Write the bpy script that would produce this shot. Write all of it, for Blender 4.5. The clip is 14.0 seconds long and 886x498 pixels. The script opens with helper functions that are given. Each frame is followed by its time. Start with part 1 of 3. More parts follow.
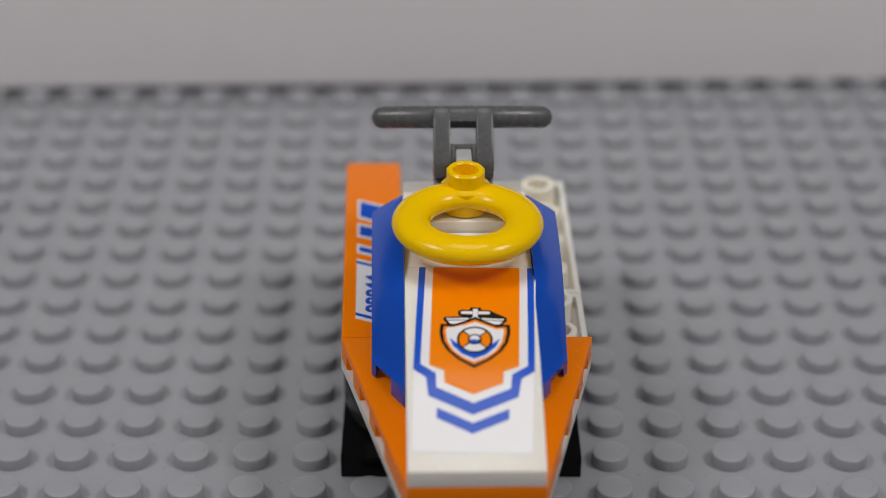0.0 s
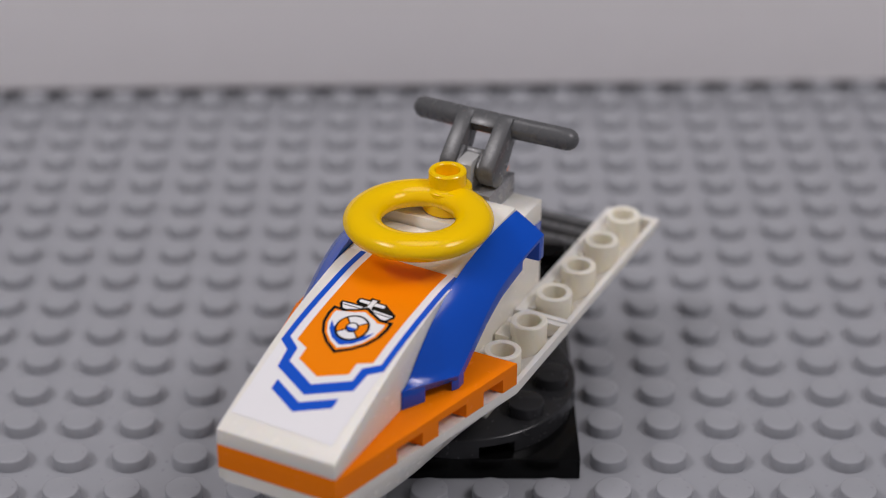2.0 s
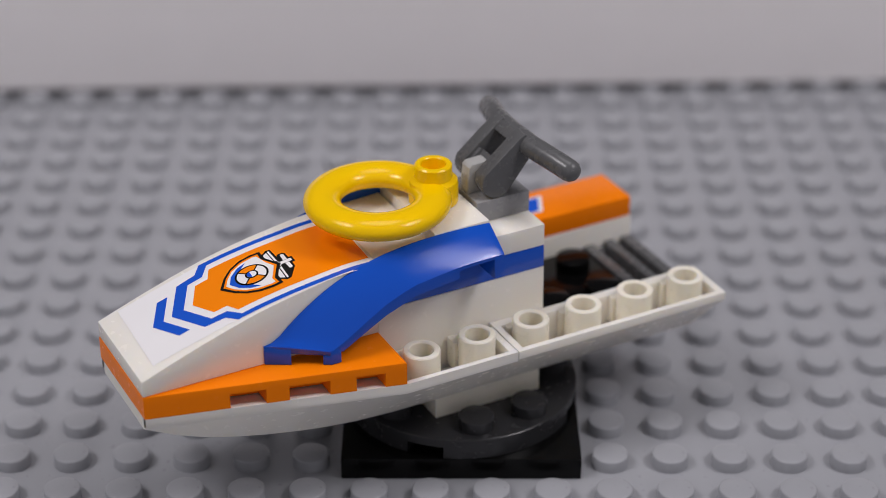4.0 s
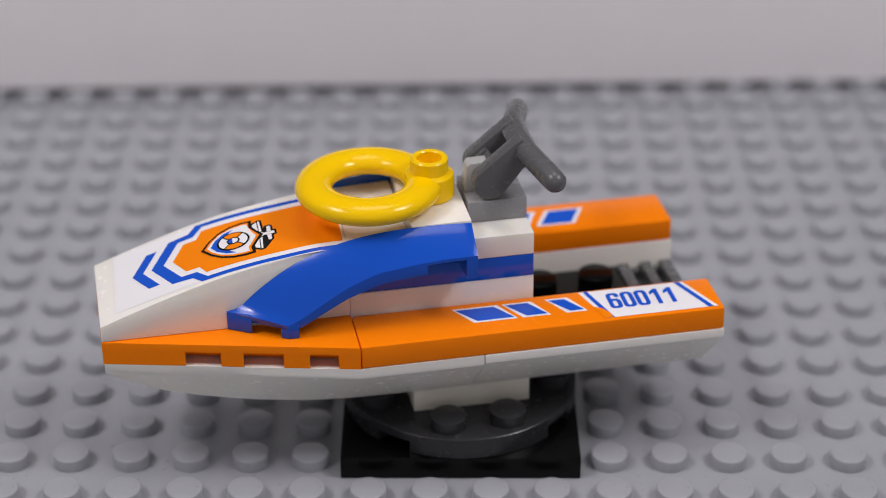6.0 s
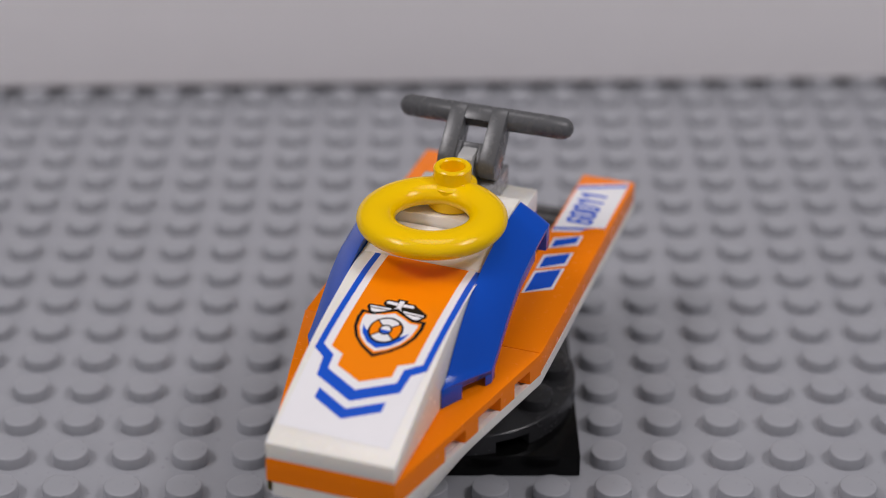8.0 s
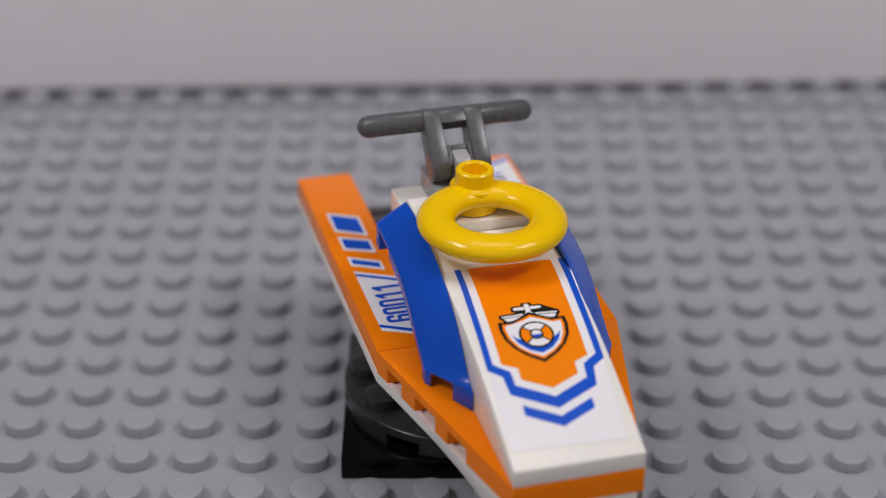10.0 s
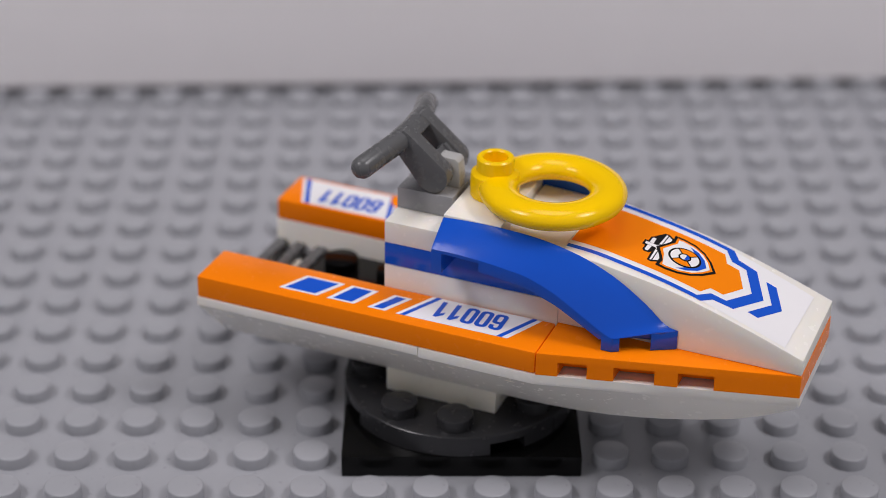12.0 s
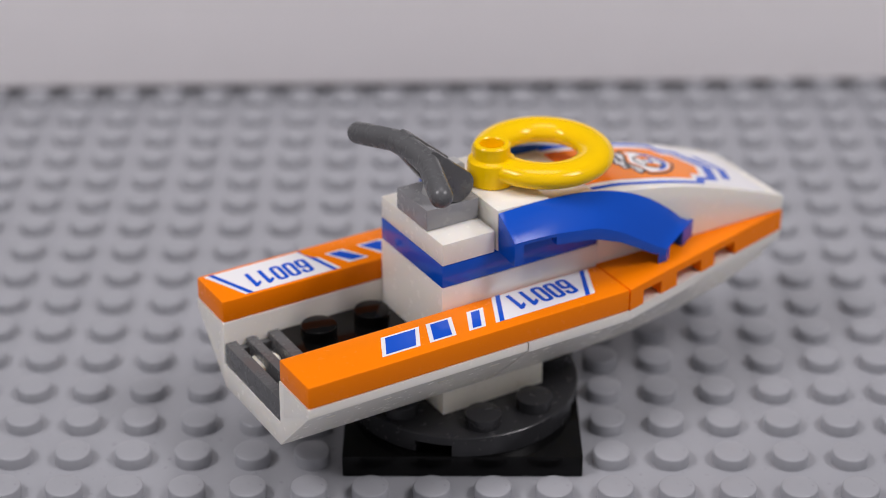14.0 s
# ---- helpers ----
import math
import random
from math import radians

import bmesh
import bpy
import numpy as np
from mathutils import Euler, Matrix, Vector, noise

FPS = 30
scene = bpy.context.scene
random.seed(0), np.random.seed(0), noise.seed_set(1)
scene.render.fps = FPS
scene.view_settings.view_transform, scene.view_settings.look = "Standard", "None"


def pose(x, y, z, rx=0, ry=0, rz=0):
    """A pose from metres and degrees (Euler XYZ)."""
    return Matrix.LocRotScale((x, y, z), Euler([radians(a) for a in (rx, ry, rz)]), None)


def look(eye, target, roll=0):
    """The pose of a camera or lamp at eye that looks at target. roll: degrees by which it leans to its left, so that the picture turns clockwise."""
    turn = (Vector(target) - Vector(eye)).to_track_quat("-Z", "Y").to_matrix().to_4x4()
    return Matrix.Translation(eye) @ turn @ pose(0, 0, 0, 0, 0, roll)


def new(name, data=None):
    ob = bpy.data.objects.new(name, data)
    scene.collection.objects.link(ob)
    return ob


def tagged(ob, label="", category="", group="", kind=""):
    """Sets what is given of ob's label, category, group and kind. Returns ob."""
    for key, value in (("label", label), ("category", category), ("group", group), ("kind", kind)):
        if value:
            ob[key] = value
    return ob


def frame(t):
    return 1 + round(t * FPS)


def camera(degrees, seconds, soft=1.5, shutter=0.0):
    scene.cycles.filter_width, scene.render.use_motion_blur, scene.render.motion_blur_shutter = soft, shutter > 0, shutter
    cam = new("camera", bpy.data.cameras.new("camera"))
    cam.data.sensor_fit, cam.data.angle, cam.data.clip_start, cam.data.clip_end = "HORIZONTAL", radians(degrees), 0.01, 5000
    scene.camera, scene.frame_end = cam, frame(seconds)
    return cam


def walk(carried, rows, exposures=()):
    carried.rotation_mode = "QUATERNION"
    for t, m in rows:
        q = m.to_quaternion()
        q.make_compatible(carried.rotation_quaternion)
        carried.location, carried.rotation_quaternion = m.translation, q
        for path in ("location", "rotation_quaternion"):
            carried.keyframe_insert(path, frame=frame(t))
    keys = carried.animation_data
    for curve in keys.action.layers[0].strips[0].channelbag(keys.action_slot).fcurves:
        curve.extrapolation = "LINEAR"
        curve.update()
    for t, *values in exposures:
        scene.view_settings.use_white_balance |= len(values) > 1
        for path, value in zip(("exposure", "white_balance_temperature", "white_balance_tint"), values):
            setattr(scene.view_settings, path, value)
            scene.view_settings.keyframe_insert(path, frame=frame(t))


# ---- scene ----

MM = 0.001

# ---------------------------------------------------------------- camera
EYE = (-0.00308, -0.21787, 0.15968)
YAW, PITCH, ROLL = -0.17, 29.35, 0.155

cam = camera(24.37, 14.0, soft=0.78)
cam.data.dof.use_dof = True
cam.data.dof.focus_distance = 0.259
cam.data.dof.aperture_fstop = 13.5


def eye_pose(right, down):
    """The camera's pose, shaken by small angles in thousandths of a radian."""
    yaw, pitch = radians(YAW) + right * MM, radians(PITCH) - down * MM
    way = Vector((-math.sin(yaw) * math.cos(pitch), math.cos(yaw) * math.cos(pitch), -math.sin(pitch)))
    return look(EYE, Vector(EYE) + way, ROLL)


# seconds, sway to the side and up: the tripod is nudged a little between the pictures
SWAY = [
    (0.0, 0.0, 0.0), (0.5, 0.0, 1.1), (1.0, 0.28, -1.8), (1.5, 0.14, 1.38), (2.0, -0.69, 0.83), (2.5, 0.0, -1.8),
    (3.0, 0.14, 1.1), (3.2, 0.0, 0.8), (5.3, 0.28, 1.4), (5.5, 0.28, 1.5), (6.0, -0.28, 0.63), (6.5, -1.38, 3.7),
    (7.0, 0.0, 0.69), (7.5, -0.28, 1.1), (8.0, -0.69, -0.55), (8.2, -0.8, 1.1), (10.3, 0.28, 0.83), (10.5, 0.28, 0.83),
    (11.0, 0.83, 0.83), (11.5, 1.24, 0.55), (12.0, 0.28, -0.28), (12.5, 0.0, 0.0), (13.0, 0.41, 0.41),
    (13.5, -0.28, 0.69), (14.0, 0.83, -0.28),
]
# the clip's camera meters each picture anew: seconds, stops, white balance
EXPOSURE = [
    (0.0, -0.20, 6640, 5.0), (0.5, -0.20, 6500, 10.0),
    (1.0, -0.11, 6500, 10.0), (2.0, -0.10, 6500, 10.0), (3.2, -0.10, 6500, 10.0), (5.1, 0.13, 6500, 10.0), (5.3, 0.15, 6640, 5.0), (5.5, 0.16, 6640, 5.0),
    (6.0, 0.11, 6500, 10.0), (6.5, 0.10, 6500, 10.0),
    (7.0, -0.01, 6500, 10.0), (7.5, -0.10, 6500, 10.0), (8.0, -0.06, 6500, 10.0),
    (10.3, -0.10, 6500, 10.0), (11.0, -0.09, 6500, 10.0), (11.5, 0.03, 6500, 10.0), (12.0, 0.11, 6500, 10.0), (12.5, 0.23, 6500, 10.0), (14.0, 0.24, 6500, 10.0),
]
walk(cam, [(t, eye_pose(a, b)) for t, a, b in SWAY], EXPOSURE)

# ---------------------------------------------------------------- light
world = bpy.data.worlds.new("room_light")
scene.world = world
world.use_nodes = True
world.node_tree.nodes["Background"].inputs["Color"].default_value = (0.99, 0.958, 1.02, 1)
# the room is lighter behind the camera than behind the board
way = world.node_tree.nodes.new("ShaderNodeTexCoord")
axes = world.node_tree.nodes.new("ShaderNodeSeparateXYZ")
room = world.node_tree.nodes.new("ShaderNodeMapRange")
room.inputs["From Min"].default_value, room.inputs["From Max"].default_value = -1.0, 1.0
room.inputs["To Min"].default_value, room.inputs["To Max"].default_value = 0.30, 0.045
world.node_tree.links.new(way.outputs["Generated"], axes.inputs["Vector"])
world.node_tree.links.new(axes.outputs["Y"], room.inputs["Value"])
world.node_tree.links.new(room.outputs["Result"], world.node_tree.nodes["Background"].inputs["Strength"])


def lamp(name, x, y, z, watts, size):
    data = bpy.data.lights.new(name, "AREA")
    data.shape, data.size, data.energy, data.color = "DISK", size, watts, (1.0, 0.955, 0.985)
    ob = new(name, data)
    ob.matrix_world = look((x, y, z), (0, 0.03, 0.02))
    return ob


# two stands beside the table, each with a pair of bulbs in a wide white reflector, and the room's ceiling light
for side in (1, -1):
    lamp("stand_reflector", side * 0.415, -0.125, 0.620, 1.22, 0.30)
    for y, z in ((-0.100, 0.590), (-0.200, 0.575)):
        lamp("stand_bulb", side * 0.400, y, z, 0.33, 0.048)
lamp("ceiling_lamp", 0.02, 0.25, 1.90, 6.0, 0.9)



# ---------------------------------------------------------------- materials
def plastic(name, color, rough=0.22, vary=0.06, bump=0.05, grain=900.0, spec=0.4):
    """Moulded plastic: slight cloudy variation of the colour, faint waviness and fine scratches in the gloss."""
    m = bpy.data.materials.new(name)
    m.use_nodes = True
    nt = m.node_tree
    bsdf = nt.nodes["Principled BSDF"]
    co = nt.nodes.new("ShaderNodeTexCoord")
    big = nt.nodes.new("ShaderNodeTexNoise")
    big.inputs["Scale"].default_value = 110.0
    big.inputs["Detail"].default_value = 3.0
    fine = nt.nodes.new("ShaderNodeTexNoise")
    fine.inputs["Scale"].default_value = grain
    fine.inputs["Detail"].default_value = 4.0
    nt.links.new(co.outputs["Object"], big.inputs["Vector"])
    nt.links.new(co.outputs["Object"], fine.inputs["Vector"])
    ramp = nt.nodes.new("ShaderNodeMix")
    ramp.data_type = "RGBA"
    ramp.inputs["A"].default_value = (*[c * (1 - vary) for c in color], 1)
    ramp.inputs["B"].default_value = (*[min(1, c * (1 + vary)) for c in color], 1)
    nt.links.new(big.outputs["Fac"], ramp.inputs["Factor"])
    nt.links.new(ramp.outputs["Result"], bsdf.inputs["Base Color"])
    rr = nt.nodes.new("ShaderNodeMapRange")
    rr.inputs["To Min"].default_value = rough * 0.75
    rr.inputs["To Max"].default_value = rough * 1.35
    nt.links.new(fine.outputs["Fac"], rr.inputs["Value"])
    nt.links.new(rr.outputs["Result"], bsdf.inputs["Roughness"])
    bsdf.inputs["Specular IOR Level"].default_value = spec
    if bump:
        b = nt.nodes.new("ShaderNodeBump")
        b.inputs["Strength"].default_value = bump
        b.inputs["Distance"].default_value = 0.0003
        nt.links.new(big.outputs["Fac"], b.inputs["Height"])
        nt.links.new(b.outputs["Normal"], bsdf.inputs["Normal"])
    return m


WHITE = plastic("white_plastic", (0.88, 0.845, 0.775), 0.24, 0.03)
CREAM = plastic("yellowed_plastic", (0.94, 0.88, 0.75), 0.28, 0.04)
# light goes a little way into the pale plastic
for milky in (WHITE, CREAM):
    shader = milky.node_tree.nodes["Principled BSDF"]
    shader.inputs["Subsurface Weight"].default_value = 0.35
    shader.inputs["Subsurface Radius"].default_value = (1.0, 0.85, 0.6)
    shader.inputs["Subsurface Scale"].default_value = 0.0012
ORANGE = plastic("orange_plastic", (1.0, 0.228, 0.002), 0.24, 0.04, spec=0.11)
BLUE = plastic("blue_plastic", (0.003, 0.079, 0.535), 0.15, 0.05, bump=0.02, spec=0.42)
YELLOW = plastic("yellow_plastic", (0.98, 0.60, 0.0), 0.13, 0.04, bump=0.02, spec=0.28)
STONE = plastic("grey_plastic", (0.30, 0.30, 0.31), 0.25, 0.05)
PALE = plastic("pale_grey_plastic", (0.42, 0.42, 0.41), 0.28, 0.04)
DARK = plastic("dark_grey_plastic", (0.105, 0.106, 0.109), 0.25, 0.08)
DISC = plastic("charcoal_plastic", (0.027, 0.027, 0.029), 0.24, 0.12, spec=0.4)
BLACK = plastic("black_plastic", (0.003, 0.003, 0.003), 0.14, 0.2, spec=0.18)
PLATE = plastic("baseplate_grey", (0.336, 0.342, 0.366), 0.29, 0.06, spec=0.4)
TABLE = plastic("table_top_dark", (0.004, 0.004, 0.004), 0.8, 0.3, 0.2, 300.0, 0.1)
BOARD = plastic("white_board", (0.94, 0.91, 0.91), 0.55, 0.02, 0.05, 200.0)
PAPER = plastic("sticker_white", (0.88, 0.865, 0.875), 0.09, 0.02)
INK_ORANGE = plastic("sticker_orange", (1.0, 0.25, 0.002), 0.13, 0.03, spec=0.3)
INK_BLUE = plastic("sticker_blue", (0.012, 0.095, 0.60), 0.13, 0.04, spec=0.35)
INK_BLACK = plastic("sticker_black", (0.012, 0.011, 0.010), 0.2, 0.2)


# ---------------------------------------------------------------- mesh helpers (all lengths in millimetres)
def part(name, bm, material, parent=None, label="", smooth=True):
    """Links a bmesh as one mesh object, under a thing or a part."""
    bmesh.ops.recalc_face_normals(bm, faces=bm.faces)
    me = bpy.data.meshes.new(name)
    bm.to_mesh(me)
    bm.free()
    me.transform(Matrix.Scale(MM, 4))
    if smooth:
        me.shade_smooth()
        me.set_sharp_from_angle(angle=radians(32))
    me.materials.append(material)
    ob = new(name, me)
    if parent:
        ob.parent = parent
    if label:
        ob["label"] = label
    return ob


def bevel(bm, size, least=28):
    """Rounds the sharp edges."""
    edges = [e for e in bm.edges if len(e.link_faces) == 2 and e.calc_face_angle(0) > radians(least)]
    if size > 0 and edges:
        bmesh.ops.bevel(bm, geom=edges, offset=size, segments=2, profile=0.6, affect="EDGES", clamp_overlap=True)
    return bm


def join(bm, other):
    """Adds another bmesh to bm."""
    me = bpy.data.meshes.new("joined")
    other.to_mesh(me)
    other.free()
    bm.from_mesh(me)
    bpy.data.meshes.remove(me)
    return bm


def block(x0, x1, y0, y1, z0, z1, round_by=0.18):
    bm = bmesh.new()
    bmesh.ops.create_cube(bm, size=1.0)
    for v in bm.verts:
        v.co = Vector((x0 if v.co.x < 0 else x1, y0 if v.co.y < 0 else y1, z0 if v.co.z < 0 else z1))
    return bevel(bm, round_by)


def prism(outline, a, b, axis="z", round_by=0.18):
    """An outline, drawn out from a to b. axis z: outline in x, y; axis y: outline in x, z."""
    bm = bmesh.new()
    put = (lambda u, v, w: (u, v, w)) if axis == "z" else (lambda u, v, w: (u, w, v))
    low = [bm.verts.new(put(u, v, a)) for u, v in outline]
    top = [bm.verts.new(put(u, v, b)) for u, v in outline]
    bm.faces.new(low)
    bm.faces.new(top)
    for i in range(len(outline)):
        j = (i + 1) % len(outline)
        bm.faces.new((low[i], low[j], top[j], top[i]))
    bmesh.ops.recalc_face_normals(bm, faces=bm.faces)
    return bevel(bm, round_by)


def loft(sections, round_by=0.15):
    """Skins equal rings of points, and closes both ends."""
    bm = bmesh.new()
    rings = [[bm.verts.new(p) for p in ring] for ring in sections]
    n = len(rings[0])
    for r, s in zip(rings, rings[1:]):
        for i in range(n):
            j = (i + 1) % n
            bm.faces.new((r[i], r[j], s[j], s[i]))
    bm.faces.new(rings[0])
    bm.faces.new(rings[-1])
    bmesh.ops.recalc_face_normals(bm, faces=bm.faces)
    return bevel(bm, round_by)


def lathe(profile, cx, cy, n=28):
    """Turns a profile of (radius, height) about an upright axis."""
    bm = bmesh.new()
    rings = []
    for r, z in profile:
        if r < 1e-6:
            rings.append([bm.verts.new((cx, cy, z))])
        else:
            rings.append([bm.verts.new((cx + r * math.cos(2 * math.pi * i / n), cy + r * math.sin(2 * math.pi * i / n), z)) for i in range(n)])
    for a, b in zip(rings, rings[1:]):
        for i in range(n):
            j = (i + 1) % n
            if len(a) == 1 and len(b) == 1:
                continue
            if len(a) == 1:
                bm.faces.new((a[0], b[j], b[i]))
            elif len(b) == 1:
                bm.faces.new((a[i], a[j], b[0]))
            else:
                bm.faces.new((a[i], a[j], b[j], b[i]))
    return bm


def stud(cx, cy, z, n=28, r=2.43, h=1.75):
    return lathe([(r, z - 0.05), (r, z + h - 0.18), (r - 0.08, z + h - 0.07), (r - 0.26, z + h), (0, z + h)], cx, cy, n)


def rod(points, radius, n=18, capped=True):
    """A round bar along points, with rounded ends."""
    pts = [Vector(p) for p in points]
    bm = bmesh.new()
    rings = []
    stations = []
    d0, d1 = (pts[1] - pts[0]).normalized(), (pts[-1] - pts[-2]).normalized()
    if capped:
        stations += [(pts[0] + d0 * radius * (1 - math.cos(a)), d0, radius * math.sin(a)) for a in (0.25, 0.7, 1.15)]
    for i, p in enumerate(pts):
        d = (pts[min(i + 1, len(pts) - 1)] - pts[max(i - 1, 0)]).normalized()
        q = p + (d0 * radius if i == 0 and capped else Vector()) - (d1 * radius if i == len(pts) - 1 and capped else Vector())
        stations.append((q, d, radius))
    if capped:
        stations += [(pts[-1] - d1 * radius * (1 - math.cos(a)), d1, radius * math.sin(a)) for a in (1.15, 0.7, 0.25)]
    for p, d, r in stations:
        side = d.cross(Vector((0, 0, 1))).normalized()
        up = side.cross(d)
        rings.append([bm.verts.new(p + r * (math.cos(2 * math.pi * i / n) * side + math.sin(2 * math.pi * i / n) * up)) for i in range(n)])
    for a, b in zip(rings, rings[1:]):
        for i in range(n):
            j = (i + 1) % n
            bm.faces.new((a[i], a[j], b[j], b[i]))
    bm.faces.new(rings[0])
    bm.faces.new(rings[-1])
    return bm


def curve(table):
    """A smooth line through (x, value) pairs."""
    xs, ys = [p[0] for p in table], [p[1] for p in table]

    def at(x):
        if x <= xs[0]:
            return ys[0]
        if x >= xs[-1]:
            return ys[-1]
        k = max(i for i in range(len(xs) - 1) if xs[i] <= x)
        s = [(ys[i + 1] - ys[i]) / (xs[i + 1] - xs[i]) for i in range(len(xs) - 1)]
        m0 = s[k] if k == 0 or abs(s[k - 1]) > 5 else (s[k - 1] + s[k]) / 2
        m1 = s[k] if k == len(s) - 1 or abs(s[k + 1]) > 5 else (s[k] + s[k + 1]) / 2
        h = xs[k + 1] - xs[k]
        t = (x - xs[k]) / h
        return (2 * t**3 - 3 * t**2 + 1) * ys[k] + (t**3 - 2 * t**2 + t) * h * m0 + (3 * t**2 - 2 * t**3) * ys[k + 1] + (t**3 - t**2) * h * m1

    return at


# ---------------------------------------------------------------- the setting
def make_table():
    table = part("table_top", block(-420, 420, -420, 300, -22, -1.9, 1.0), TABLE)
    tagged(table, "dark table top under the baseplate", "table", kind="structure")
    turn = 1.7
    board = part("backdrop_wall", block(-190, 190, 0, 27, 1.9, 60, 0.2), BOARD)
    board.matrix_world = pose(0, 0.1246, 0, 0, 0, turn)
    tagged(board, "plain white board standing on the baseplate's rear studs", "backdrop", kind="structure")


COLUMNS, ROWS = range(-24, 24), range(-28, 20)


def covered(c, r):
    return -2 <= c < 2 and 1 <= r <= 4


def make_baseplate():
    plate = part("baseplate", block(-192, 192, -228, 156, -1.6, 0, 0.25), PLATE)
    tagged(plate, "light grey square plastic baseplate covered with round studs", "baseplate")
    return plate


def make_baseplate_studs(plate):
    bm = stud(0, 0, 0, 32)
    bmesh.ops.recalc_face_normals(bm, faces=bm.faces)
    me = bpy.data.meshes.new("stud")
    bm.to_mesh(me)
    verts = np.array([v.co[:] for v in bm.verts])
    faces = [[v.index for v in f.verts] for f in bm.faces]
    bm.free()
    me.transform(Matrix.Scale(MM, 4))
    me.shade_smooth()
    me.set_sharp_from_angle(angle=radians(40))
    me.materials.append(PLATE)
    far_verts, far_faces = [], []
    for r in ROWS:
        for c in COLUMNS:
            if covered(c, r):
                continue
            x, y = c * 8 + 4, r * 8
            if -10 <= c < 10 and 0 <= r < 15:
                ob = new("stud", me)
                ob.parent = plate
                ob.location = (x * MM, y * MM, 0)
            else:
                k = len(far_verts) * len(verts)
                far_verts.append(verts + np.array([x, y, 0]))
                far_faces += [[i + k for i in f] for f in faces]
    rest = bpy.data.meshes.new("outer_studs")
    rest.from_pydata((np.concatenate(far_verts) * MM).tolist(), [], far_faces)
    rest.shade_smooth()
    rest.set_sharp_from_angle(angle=radians(40))
    rest.materials.append(PLATE)
    ob = new("outer_studs", rest)
    ob.parent = plate
    ob["kind"] = "stuff"


# ---------------------------------------------------------------- the turntable
PIVOT = (0.05, 20.25)


def make_turntable():
    table = tagged(new("turntable"), "black square turntable with a dark grey round top", "turntable")
    table.location = (PIVOT[0] * MM, PIVOT[1] * MM, 0)
    bm = block(-15.9, 15.9, -15.9, 15.9, 0, 3.2, 0.2)
    part("base", bm, BLACK, table, "glossy black square base plate")
    bm = lathe([(9.0, 3.2), (9.0, 3.7), (0, 3.7)], 0, 0, 40)
    part("bearing", bm, BLACK, table)
    # the round top: a rim with four gaps cut in from below
    n = 160
    bm = bmesh.new()
    levels = [(16.0, 3.3), (16.0, 5.0), (16.0, 6.1), (15.88, 6.22), (15.7, 6.27)]
    inner = [(14.2, 3.3), (14.2, 5.0)]

    def ring(r, z):
        return [bm.verts.new((r * math.cos(2 * math.pi * i / n), r * math.sin(2 * math.pi * i / n), z)) for i in range(n)]

    outer = [ring(r, z) for r, z in levels]
    ins = [ring(r, z) for r, z in inner]
    top = bm.verts.new((0, 0, 6.27))
    gap = {k * 40 + 20 + d for k in range(4) for d in range(-4, 4)}
    for i in range(n):
        j = (i + 1) % n
        if i not in gap:
            bm.faces.new((outer[0][i], outer[0][j], outer[1][j], outer[1][i]))
            bm.faces.new((ins[0][i], ins[0][j], outer[0][j], outer[0][i]))
            bm.faces.new((ins[1][i], ins[1][j], ins[0][j], ins[0][i]))
            if (i - 1) % n in gap:
                bm.faces.new((outer[0][i], outer[1][i], ins[1][i], ins[0][i]))
            if j in gap:
                bm.faces.new((outer[0][j], outer[1][j], ins[1][j], ins[0][j]))
        else:
            bm.faces.new((outer[1][i], outer[1][j], ins[1][j], ins[1][i]))
        for a, b in zip(outer[1:], outer[2:]):
            bm.faces.new((a[i], a[j], b[j], b[i]))
        bm.faces.new((outer[4][i], outer[4][j], top))
    disc = part("disc", bm, DISC, table, "dark grey round turning plate")
    for x, y in [(4, 12), (-4, 12), (4, -12), (-4, -12), (12, 4), (12, -4), (-12, 4), (-12, -4)]:
        part("stud", stud(x, y, 6.27), DISC, disc)
    return disc


# ---------------------------------------------------------------- the watercraft
bow_top = curve([(0, 34.7), (7.99, 34.6), (8.01, 33.2), (12, 33.0), (16, 32.75), (20, 32.5), (24, 31.85), (28, 31.1), (32, 30.15), (36, 28.95), (40, 27.6), (44, 26.15), (48, 24.6)])


def decal(outline, material, parent, height, lift=None, cuts=(), name="print", label=""):
    """A flat printed shape, laid on a curved top."""
    bm = bmesh.new()
    bm.faces.new([bm.verts.new((x, y, 0)) for x, y in outline])
    bmesh.ops.triangulate(bm, faces=bm.faces[:])
    for x in cuts:
        bmesh.ops.bisect_plane(bm, geom=bm.verts[:] + bm.edges[:] + bm.faces[:], plane_co=(x, 0, 0), plane_no=(1, 0, 0), dist=1e-5)
    for v in bm.verts:
        v.co.z = height + (lift(v.co.x) if lift else 0)
    for f in bm.faces:
        f.normal_update()
        if f.normal.z < 0:
            f.normal_flip()
    me = bpy.data.meshes.new(name)
    bm.to_mesh(me)
    bm.free()
    me.transform(Matrix.Scale(MM, 4))
    if lift:
        me.shade_smooth()
    me.materials.append(material)
    ob = new(name, me)
    ob.parent = parent
    if label:
        ob["label"] = label
    return ob


def circle(x, y, r, n=28, a=0.0, b=2 * math.pi):
    return [(x + r * math.cos(a + (b - a) * i / n), y + r * math.sin(a + (b - a) * i / n)) for i in range(n if b - a > 6.2 else n + 1)]


